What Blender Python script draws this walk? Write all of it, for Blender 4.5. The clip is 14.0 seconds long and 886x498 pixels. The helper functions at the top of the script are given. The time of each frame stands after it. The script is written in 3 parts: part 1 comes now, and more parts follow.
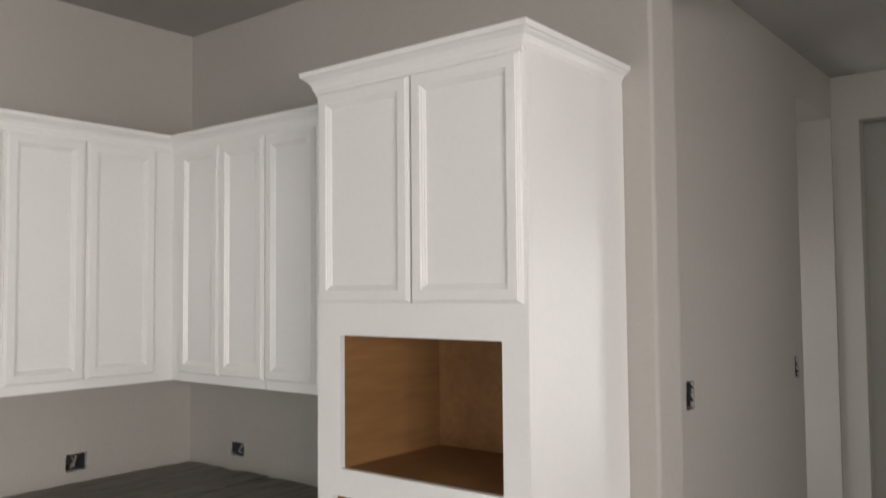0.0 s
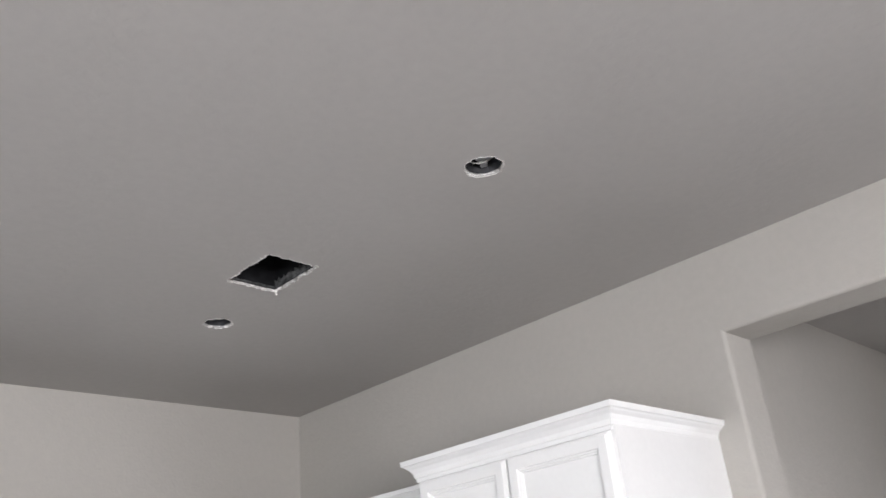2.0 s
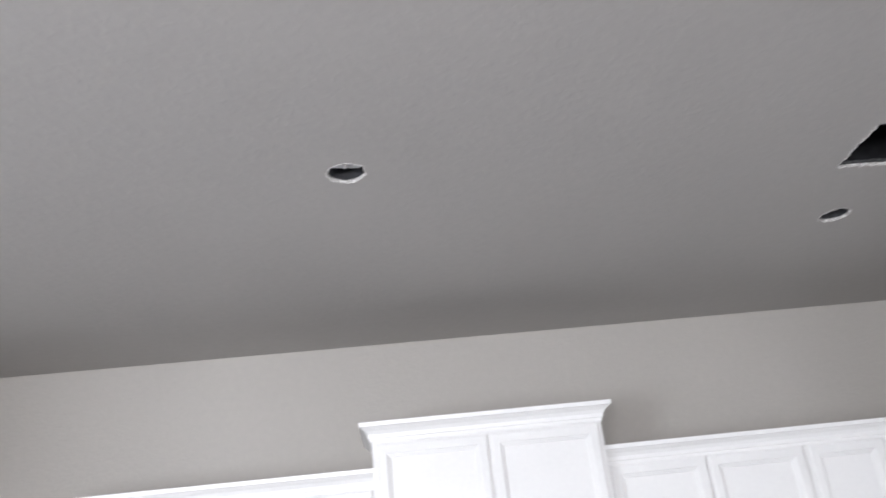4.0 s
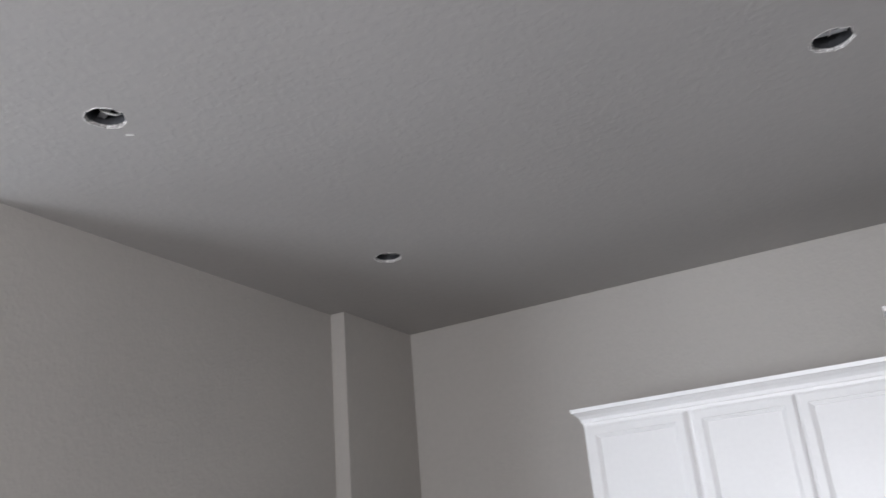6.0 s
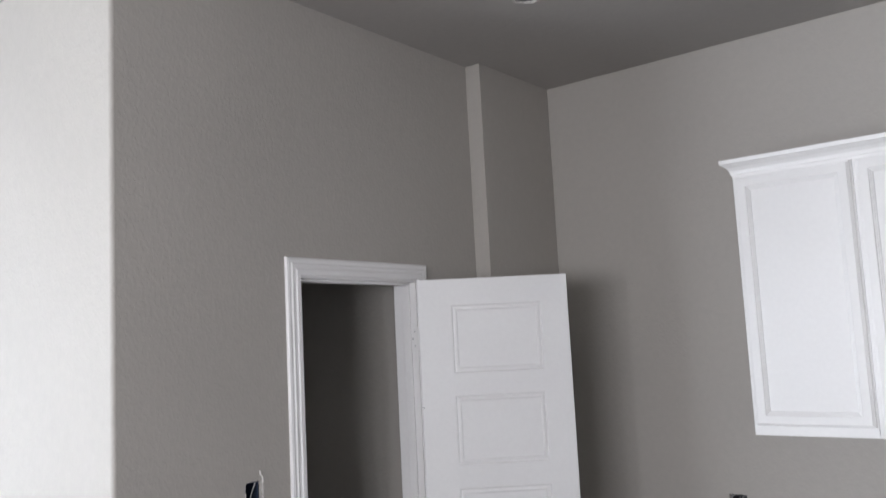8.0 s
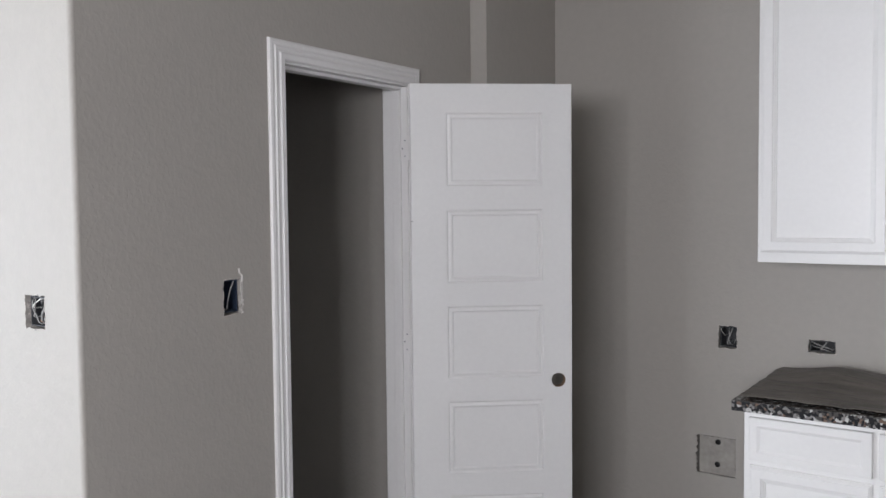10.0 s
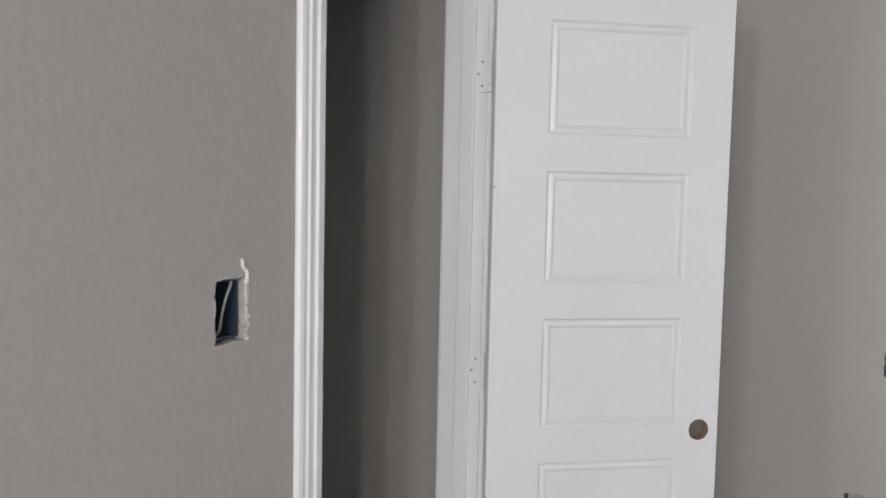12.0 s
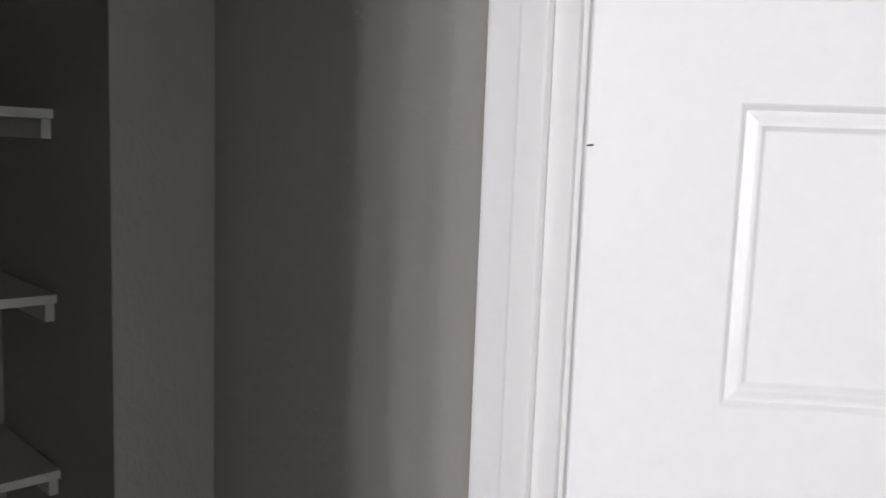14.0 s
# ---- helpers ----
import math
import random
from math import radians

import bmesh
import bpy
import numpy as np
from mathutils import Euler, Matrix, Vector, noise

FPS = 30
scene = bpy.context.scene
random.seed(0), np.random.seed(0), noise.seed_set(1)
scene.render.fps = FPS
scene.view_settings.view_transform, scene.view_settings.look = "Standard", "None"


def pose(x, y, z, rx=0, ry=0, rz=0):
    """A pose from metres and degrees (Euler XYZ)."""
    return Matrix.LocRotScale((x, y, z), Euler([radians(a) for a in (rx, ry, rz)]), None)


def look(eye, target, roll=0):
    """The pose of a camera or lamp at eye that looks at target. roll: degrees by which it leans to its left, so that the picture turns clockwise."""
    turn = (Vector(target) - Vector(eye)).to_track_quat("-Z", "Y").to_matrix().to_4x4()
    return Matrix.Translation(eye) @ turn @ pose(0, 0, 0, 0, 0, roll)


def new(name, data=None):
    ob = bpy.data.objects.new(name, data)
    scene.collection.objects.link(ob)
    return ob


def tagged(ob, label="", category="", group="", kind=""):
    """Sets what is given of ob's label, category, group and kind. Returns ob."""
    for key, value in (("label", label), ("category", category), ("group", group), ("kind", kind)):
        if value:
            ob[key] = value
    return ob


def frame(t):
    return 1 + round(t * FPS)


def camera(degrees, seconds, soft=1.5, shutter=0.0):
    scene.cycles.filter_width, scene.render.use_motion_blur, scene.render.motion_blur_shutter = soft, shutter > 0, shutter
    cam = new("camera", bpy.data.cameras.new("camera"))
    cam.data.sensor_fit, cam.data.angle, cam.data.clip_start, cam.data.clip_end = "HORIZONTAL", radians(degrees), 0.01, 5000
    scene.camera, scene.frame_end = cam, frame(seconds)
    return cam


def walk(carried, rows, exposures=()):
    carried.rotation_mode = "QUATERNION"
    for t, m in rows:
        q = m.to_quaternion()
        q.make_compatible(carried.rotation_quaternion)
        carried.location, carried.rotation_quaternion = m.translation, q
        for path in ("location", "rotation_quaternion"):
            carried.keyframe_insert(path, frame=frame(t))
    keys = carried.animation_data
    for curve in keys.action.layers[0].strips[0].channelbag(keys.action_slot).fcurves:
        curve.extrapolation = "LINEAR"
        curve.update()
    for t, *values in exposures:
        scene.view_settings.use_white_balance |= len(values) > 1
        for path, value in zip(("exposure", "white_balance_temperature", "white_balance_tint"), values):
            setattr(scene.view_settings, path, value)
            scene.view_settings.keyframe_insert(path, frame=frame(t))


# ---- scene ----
cam = camera(56.6, 14.0, shutter=0.3)
PATH = [
    (0, (-2.442, -3.538, 1.76), (-0.876, -2.299, 1.861), -0.5),
    (0.5, (-2.461, -3.575, 1.83), (-0.952, -2.304, 2.16), -1.7),
    (1, (-2.482, -3.619, 1.902), (-1.047, -2.346, 2.468), -3.4),
    (1.5, (-2.505, -3.649, 1.95), (-1.134, -2.397, 2.693), -4.5),
    (2, (-2.526, -3.653, 1.945), (-1.223, -2.388, 2.784), -5.8),
    (2.5, (-2.553, -3.627, 1.959), (-1.44, -2.197, 2.805), -6.8),
    (3, (-2.597, -3.619, 1.939), (-1.785, -2.001, 2.789), -7.0),
    (3.5, (-2.645, -3.6, 1.952), (-2.156, -1.846, 2.78), -6.7),
    (4, (-2.676, -3.575, 1.943), (-2.517, -1.747, 2.738), -6.5),
    (4.2, (-2.692, -3.57, 1.953), (-2.658, -1.726, 2.727), -6.2),
    (6.3, (-2.834, -3.668, 1.884), (-3.837, -2.082, 2.574), -4.6),
    (6.5, (-2.855, -3.663, 1.883), (-3.931, -2.114, 2.547), -4.3),
    (7, (-2.883, -3.639, 1.853), (-4.06, -2.12, 2.409), -3.8),
    (7.5, (-2.907, -3.618, 1.827), (-4.115, -2.075, 2.23), -3.0),
    (8, (-2.918, -3.598, 1.801), (-4.146, -2.035, 2.021), -2.9),
    (8.5, (-2.889, -3.553, 1.724), (-4.141, -1.996, 1.818), -2.2),
    (8.7, (-2.897, -3.54, 1.709), (-4.145, -1.978, 1.747), -1.7),
    (10.8, (-3.517, -3.304, 1.539), (-4.670, -1.674, 1.434), -0.4),
    (11, (-3.621, -3.212, 1.543), (-4.784, -1.588, 1.443), -0.3),
    (11.5, (-3.880, -3.029, 1.530), (-5.033, -1.399, 1.411), 0.8),
    (12, (-4.133, -2.817, 1.533), (-5.158, -1.106, 1.385), 1.2),
    (12.5, (-4.324, -2.515, 1.517), (-5.272, -0.764, 1.334), 0.1),
    (13, (-4.445, -2.239, 1.491), (-5.390, -0.492, 1.259), 1.5),
    (13.5, (-4.610, -1.972, 1.523), (-5.645, -0.279, 1.275), 2.4),
    (14, (-4.605, -1.680, 1.531), (-6.017, -0.285, 1.289), 2.1),
]
EXPOSURE = [
    (0.0, -0.17, 7000, 10),
    (0.5, 0.02, 6900, 10),
    (1.0, 0.39, 6570, 10),
    (1.5, 0.50, 6450, 10),
    (2.0, 0.52, 6400, 10),
    (3.0, 0.28, 6300, 10),
    (3.5, 0.49, 6190, 10),
    (4.2, 0.41, 6180, 10),
    (6.3, -0.14, 6150, 10),
    (7.5, -0.05, 6180, 10),
    (8.5, -0.24, 6190, 10),
    (11.0, -0.29, 6450, 10),
    (11.5, -0.23, 6620, 10),
    (12.0, 0.08, 6320, 10),
    (12.5, 0.20, 6300, 10),
    (13.0, 0.12, 6300, 10),
    (13.5, 0.04, 6300, 10),
    (14.0, 0.60, 6320, 10),
]
walk(cam, [(t, look(eye, target, roll)) for t, eye, target, roll in PATH], EXPOSURE)

# ---- light ----
SKY = bpy.data.worlds.new("sky")
scene.world = SKY
SKY.use_nodes = True
_n = SKY.node_tree.nodes
_sky = _n.new("ShaderNodeTexSky")
_sky.sky_type, _sky.sun_disc = "NISHITA", False
_sky.sun_elevation, _sky.sun_rotation = radians(48), radians(-60)
_n["Background"].inputs["Strength"].default_value = 0.12
SKY.node_tree.links.new(_sky.outputs["Color"], _n["Background"].inputs["Color"])

_sun = bpy.data.lights.new("sun", "SUN")
_sun.energy, _sun.angle, _sun.color = 3.0, radians(0.5), (1.0, 0.96, 0.9)
sun = new("sun", _sun)
sun.matrix_world = look((0, 0, 12), (4.0, -2.3, 7.0))


def window_light(name, centre, inward, width, height, watts, colour):
    """Skylight entering through one window opening."""
    lamp = bpy.data.lights.new(name, "AREA")
    lamp.shape, lamp.size, lamp.size_y = "RECTANGLE", width, height
    lamp.energy, lamp.color = watts, colour
    ob = new(name, lamp)
    ob.matrix_world = look(centre, Vector(centre) + Vector(inward))
    return ob


SOUTH, WEST = -5.9, -8.5
PATIO = [(-4.17, -3.89), (-3.65, -3.37), (-3.14, -2.86), (-2.63, -2.35)]   # slim windows in the south wall: x0, x1
PATIO_Z = (0.85, 2.25)
GREAT = (-7.7, -6.0, 0.1, 2.3)         # wide patio window of the great room, south wall
SIDE = (-0.75, -0.1, 0.6, 2.4)        # on the south wall; unseen, added to brighten oven cabinet and hall
SLIDER = (-5.6, -3.2, 0.08, 2.4)       # on the west wall: y0, y1, z0, z1
DAY = (0.94, 0.95, 1.0)
for _x0, _x1 in PATIO:
    # open sky stands above the neighbouring fences, in the upper half of each pane
    window_light("daylight_patio", ((_x0 + _x1) / 2, SOUTH - 0.02, 1.80), (0, 1, -0.15), _x1 - _x0, 0.80, 35, (0.98, 0.95, 0.97))
window_light("daylight_great", (-6.85, SOUTH - 0.02, 1.3), (0, 1, -0.1), 1.7, 2.0, 188, (0.90, 0.94, 1.0))
# added fill on the oven cabinet's side and the hall wall
window_light("side_fill_light", (-0.425, SOUTH - 0.02, 1.5), (0, 1, -0.1), 0.65, 1.8, 20, DAY)
window_light("daylight_slider", (WEST - 0.02, -4.4, 1.24), (1, 0, -0.2), 2.4, 2.30, 52, (0.82, 0.91, 1.0))
window_light("daylight_far_room", (2.6, -1.48, 1.25), (0, -1, 0), 1.0, 1.8, 9, DAY)
# added fill shining west through the hall onto the pantry wall
window_light("entry_fill_light", (3.52, -4.4, 1.4), (-1, 0, 0), 1.0, 1.8, 22, DAY)

# ---- materials ----


def material(name, colour, rough=0.5, metal=0.0, var=0.06, var_scale=3.0, fine=0.03, fine_scale=60.0, bump=0.0,
             bump_scale=200.0, bump_detail=2.0, dist=0.002, spec=0.5):
    """A painted or plain surface: colour varied at two scales, with fine relief."""
    m = bpy.data.materials.new(name)
    m.use_nodes = True
    nt = m.node_tree
    n, link = nt.nodes, nt.links.new
    b = n["Principled BSDF"]
    b.inputs["Roughness"].default_value = rough
    b.inputs["Metallic"].default_value = metal
    b.inputs["Specular IOR Level"].default_value = spec
    co = n.new("ShaderNodeTexCoord")
    big = n.new("ShaderNodeTexNoise")
    big.inputs["Scale"].default_value, big.inputs["Detail"].default_value = var_scale, 4
    small = n.new("ShaderNodeTexNoise")
    small.inputs["Scale"].default_value, small.inputs["Detail"].default_value = fine_scale, 3
    link(co.outputs["Object"], big.inputs["Vector"])
    link(co.outputs["Object"], small.inputs["Vector"])

    def swing(src, amount):
        r = n.new("ShaderNodeMapRange")
        r.inputs["From Min"].default_value, r.inputs["From Max"].default_value = 0.3, 0.7
        r.inputs["To Min"].default_value, r.inputs["To Max"].default_value = 1 - amount, 1 + amount
        link(src, r.inputs["Value"])
        return r.outputs["Result"]

    mul = n.new("ShaderNodeMath")
    mul.operation = "MULTIPLY"
    link(swing(big.outputs["Fac"], var), mul.inputs[0])
    link(swing(small.outputs["Fac"], fine), mul.inputs[1])
    hsv = n.new("ShaderNodeHueSaturation")
    hsv.inputs["Color"].default_value = (*colour, 1)
    link(mul.outputs[0], hsv.inputs["Value"])
    link(hsv.outputs["Color"], b.inputs["Base Color"])
    rr = n.new("ShaderNodeMapRange")
    rr.inputs["To Min"].default_value, rr.inputs["To Max"].default_value = max(rough - 0.07, 0.02), min(rough + 0.07, 1)
    link(big.outputs["Fac"], rr.inputs["Value"])
    link(rr.outputs["Result"], b.inputs["Roughness"])
    if bump:
        t = n.new("ShaderNodeTexNoise")
        t.inputs["Scale"].default_value, t.inputs["Detail"].default_value = bump_scale, bump_detail
        link(co.outputs["Object"], t.inputs["Vector"])
        bp = n.new("ShaderNodeBump")
        bp.inputs["Strength"].default_value, bp.inputs["Distance"].default_value = bump, dist
        link(t.outputs["Fac"], bp.inputs["Height"])
        link(bp.outputs["Normal"], b.inputs["Normal"])
    return m


def stretched(m, scale):
    """Stretch all noise of a material along its axes, for grain or combed plaster."""
    nt = m.node_tree
    mp = nt.nodes.new("ShaderNodeMapping")
    mp.inputs["Scale"].default_value = scale
    for link in list(nt.links):
        if link.from_node.type == "TEX_COORD":
            to = link.to_socket
            nt.links.remove(link)
            nt.links.new(mp.outputs["Vector"], to)
    co = [x for x in nt.nodes if x.type == "TEX_COORD"][0]
    nt.links.new(co.outputs["Object"], mp.inputs["Vector"])
    return m


def orange_peel(name, colour, strength, scale, rough=0.62, stretch=(1, 1, 0.6)):
    """Sprayed drywall texture: soft flattened blobs under rolled paint."""
    m = material(name, colour, rough, var=0.025, var_scale=1.3, fine=0.02, fine_scale=35, spec=0.35)
    nt = m.node_tree
    n, link = nt.nodes, nt.links.new
    co = [x for x in n if x.type == "TEX_COORD"][0]
    mp = n.new("ShaderNodeMapping")
    mp.inputs["Scale"].default_value = stretch
    link(co.outputs["Object"], mp.inputs["Vector"])
    a = n.new("ShaderNodeTexNoise")
    a.inputs["Scale"].default_value, a.inputs["Detail"].default_value = scale, 1.5
    a.inputs["Distortion"].default_value = 0.3
    c = n.new("ShaderNodeTexNoise")
    c.inputs["Scale"].default_value, c.inputs["Detail"].default_value = scale * 0.33, 2
    link(mp.outputs["Vector"], a.inputs["Vector"])
    link(mp.outputs["Vector"], c.inputs["Vector"])
    soft_a = n.new("ShaderNodeMapRange")
    soft_a.interpolation_type = "SMOOTHSTEP"
    soft_a.inputs["From Min"].default_value, soft_a.inputs["From Max"].default_value = 0.40, 0.68
    link(a.outputs["Fac"], soft_a.inputs["Value"])
    both = n.new("ShaderNodeMath")
    both.operation = "MULTIPLY_ADD"
    link(c.outputs["Fac"], both.inputs[0])
    both.inputs[1].default_value = 1.6
    link(soft_a.outputs["Result"], both.inputs[2])
    bp = n.new("ShaderNodeBump")
    bp.inputs["Strength"].default_value, bp.inputs["Distance"].default_value = strength, 0.0012
    link(both.outputs[0], bp.inputs["Height"])
    link(bp.outputs["Normal"], n["Principled BSDF"].inputs["Normal"])
    return m


def granite(name):
    m = material(name, (0.3, 0.3, 0.3), 0.18)
    nt = m.node_tree
    n, link = nt.nodes, nt.links.new
    co = [x for x in n if x.type == "TEX_COORD"][0]
    v = n.new("ShaderNodeTexVoronoi")
    v.inputs["Scale"].default_value = 105
    link(co.outputs["Object"], v.inputs["Vector"])
    sep = n.new("ShaderNodeSeparateColor")
    link(v.outputs["Color"], sep.inputs["Color"])
    r = n.new("ShaderNodeValToRGB")
    r.color_ramp.interpolation = "CONSTANT"
    e = r.color_ramp.elements
    e[0].position, e[0].color = 0.0, (0.02, 0.02, 0.022, 1)
    e[1].position, e[1].color = 0.46, (0.075, 0.07, 0.068, 1)
    for p, c in ((0.66, (0.22, 0.21, 0.205, 1)), (0.85, (0.50, 0.49, 0.47, 1)), (0.93, (0.16, 0.11, 0.085, 1))):
        x = e.new(p)
        x.color = c
    link(sep.outputs["Red"], r.inputs["Fac"])
    link(r.outputs["Color"], n["Principled BSDF"].inputs["Base Color"])
    return m


WALL = orange_peel("greige_wall_paint", (0.413, 0.390, 0.356), 0.30, 78, stretch=(1, 1, 0.8))
CEIL = orange_peel("greige_ceiling_paint", (0.385, 0.367, 0.347), 0.27, 42, 0.75, (1, 1, 1))
WHITE = material("white_enamel", (0.80, 0.79, 0.775), 0.33, var=0.02, var_scale=2, fine=0.012, bump=0.02, bump_scale=90, dist=0.0006)
DOORW = material("white_door_paint", (0.80, 0.795, 0.785), 0.38, var=0.02, var_scale=3, fine=0.012, bump=0.025, bump_scale=120, dist=0.0006)
TRIMW = material("white_trim_paint", (0.80, 0.79, 0.78), 0.35, var=0.02, fine=0.012, bump=0.05, bump_scale=60, dist=0.0006)
SCUFF = material("scuffed_gypsum_edge", (0.45, 0.42, 0.39), 0.95, var=0.55, var_scale=70, fine=0.3, fine_scale=300, bump=0.7, bump_scale=260, dist=0.002)
GYPSUM = material("raw_gypsum_edge", (0.74, 0.72, 0.69), 0.95, var=0.15, var_scale=60, fine=0.15, fine_scale=300, bump=0.7, bump_scale=260, dist=0.002)
# near-black stands for the unlit depth of the ceiling vent
DUCT_SHADE = material("duct_shade_black", (0.012, 0.012, 0.013), 0.9, var=0.4, var_scale=20, spec=0.1)
STEEL = material("galvanised_steel", (0.42, 0.42, 0.43), 0.42, metal=0.9, var=0.2, var_scale=14, fine=0.1, bump=0.1, bump_scale=80)
TIN = material("dark_sheet_metal", (0.05, 0.05, 0.053), 0.6, metal=0.3, var=0.45, var_scale=26, bump=0.1)
BLUE = material("blue_box_plastic", (0.030, 0.044, 0.075), 0.5, var=0.1, fine=0.05)
GREYBOX = material("grey_box_plastic", (0.045, 0.047, 0.052), 0.55, var=0.12, fine=0.05)
DARKBOX = material("dark_box_plastic", (0.016, 0.017, 0.019), 0.55, var=0.12, fine=0.05)
WIREW = material("white_cable_sheath", (0.62, 0.61, 0.58), 0.45, var=0.08, var_scale=40)
WIREG = material("dusty_cable_sheath", (0.33, 0.325, 0.315), 0.5, var=0.2, var_scale=40)
COPPER = material("bare_copper_wire", (0.55, 0.30, 0.16), 0.35, metal=1.0, var=0.1)
BLACKW = material("black_wire_insulation", (0.03, 0.03, 0.033), 0.4)
PLYWOOD = stretched(material("brown_plywood", (0.25, 0.125, 0.048), 0.55, var=0.16, var_scale=5, fine=0.10, fine_scale=40, bump=0.12, bump_scale=70), (1.0, 1.0, 0.12))
STAINLESS = material("satin_nickel_hinge", (0.72, 0.71, 0.69), 0.3, metal=0.55, var=0.04)
GRANITE = granite("speckled_granite")
FILM = stretched(material("dusty_protective_film", (0.138, 0.122, 0.106), 0.45, var=0.35, var_scale=6, fine=0.2, fine_scale=25, bump=0.9, bump_scale=14, bump_detail=4, dist=0.02), (0.35, 1.6, 1.0))
CONCRETE = material("dusty_dark_floor", (0.11, 0.10, 0.092), 0.75, var=0.15, var_scale=1.2, fine=0.08, fine_scale=30, bump=0.3, bump_scale=40)
EARTH = material("dry_earth", (0.30, 0.25, 0.20), 0.95, var=0.2, var_scale=0.4, fine=0.1, fine_scale=8)
PATCH = material("skimmed_drywall_plate", (0.36, 0.34, 0.31), 0.85, var=0.14, var_scale=12, fine=0.08, bump=0.4, bump_scale=60)
LINER = material("frayed_duct_liner", (0.055, 0.055, 0.054), 0.95, var=0.8, var_scale=55, fine=0.4, fine_scale=200, bump=0.8, bump_scale=150, dist=0.004)
LUMBER = stretched(material("framing_lumber", (0.30, 0.205, 0.13), 0.8, var=0.15, fine=0.1), (1, 1, 0.1))
SHELFW = material("shelf_white_paint", (0.7, 0.69, 0.67), 0.5, var=0.04)
GLASS = bpy.data.materials.new("window_glass")
GLASS.use_nodes = True
_g = GLASS.node_tree.nodes["Principled BSDF"]
_g.inputs["Transmission Weight"].default_value, _g.inputs["Roughness"].default_value, _g.inputs["IOR"].default_value = 1.0, 0.0, 1.45

# ---- mesh helpers ----
RNG = random.Random(7)


def link_mesh(name, bm, mat, parent=None, label="", smooth=False):
    me = bpy.data.meshes.new(name)
    bmesh.ops.recalc_face_normals(bm, faces=bm.faces)
    bm.to_mesh(me)
    bm.free()
    for m in mat if isinstance(mat, (list, tuple)) else [mat]:
        me.materials.append(m)
    if smooth:
        for p in me.polygons:
            p.use_smooth = True
    ob = new(name, me)
    if parent is not None:
        ob.parent = parent
    if label:
        ob["label"] = label
    return ob


def part(name, bm, mat, parent, label="", smooth=False):
    return link_mesh(name, bm, mat, parent, label, smooth)


def thing(name, label, category, m=None, group="", kind=""):
    ob = new(name)
    if m is not None:
        ob.matrix_world = m
    return tagged(ob, label, category, group, kind)


def box(bm, x0, x1, y0, y1, z0, z1, bevel=0.0):
    """Adds a box with optional softened edges."""
    vs = [bm.verts.new((x, y, z)) for z in (z0, z1) for y in (y0, y1) for x in (x0, x1)]
    fs = [bm.faces.new([vs[i] for i in q]) for q in
          ((0, 2, 3, 1), (4, 5, 7, 6), (0, 1, 5, 4), (2, 6, 7, 3), (0, 4, 6, 2), (1, 3, 7, 5))]
    if bevel:
        edges = list({e for f in fs for e in f.edges})
        bmesh.ops.bevel(bm, geom=edges, offset=bevel, segments=2, profile=0.7, affect="EDGES")
    return bm


def box_mesh(*a, bevel=0.002):
    return box(bmesh.new(), *a, bevel=bevel)


def rect(u0, u1, v0, v1):
    return [(u0, v0), (u1, v0), (u1, v1), (u0, v1)]


def ragged(u0, u1, v0, v1, amount, step=0.012):
    """A rectangle cut by hand: its outline wanders by the amount given."""
    c, out = rect(u0, u1, v0, v1), []
    for (a, b), (p, q) in zip(c, c[1:] + c[:1]):
        n = max(2, int(math.hypot(p - a, q - b) / step))
        for i in range(n):
            out.append((a + (p - a) * i / n + RNG.uniform(-amount, amount), b + (q - b) * i / n + RNG.uniform(-amount, amount)))
    return out


def ragged_round(cu, cv, r, amount, n=28):
    return [(cu + (r + RNG.uniform(-amount, amount)) * math.cos(2 * math.pi * i / n),
             cv + (r + RNG.uniform(-amount, amount)) * math.sin(2 * math.pi * i / n)) for i in range(n)]


def flat_face(bm, m, outer, holes, w):
    """One flat sheet at depth w with holes in it. Returns the loops of vertices."""
    loops, edges = [], []
    for loop in [outer, *holes]:
        vs = [bm.verts.new(m @ Vector((u, v, w))) for u, v in loop]
        edges += [bm.edges.new((a, b)) for a, b in zip(vs, vs[1:] + vs[:1])]
        loops.append(vs)
    bmesh.ops.triangle_fill(bm, use_beauty=True, use_dissolve=False, edges=edges)
    return loops


def bridge(bm, a, b):
    return [bm.faces.new((p, q, s, r)) for p, q, r, s in zip(a, a[1:] + a[:1], b, b[1:] + b[:1])]


def plate(m, outer, holes, thick):
    """A wall or ceiling sheet of real thickness: face at 0, back at -thick, openings going through it."""
    bm = bmesh.new()
    front = flat_face(bm, m, outer, holes, 0)
    back = flat_face(bm, m, outer, holes, -thick)
    for a, b in zip(front, back):
        bridge(bm, a, b)
    return bm


def face_on(origin, u, v):
    """Local axes of a wall: u along it, v up, w out of its face."""
    u, v = Vector(u), Vector(v)
    w = u.cross(v)
    m = Matrix((u, v, w)).transposed().to_4x4()
    m.translation = Vector(origin)
    return m


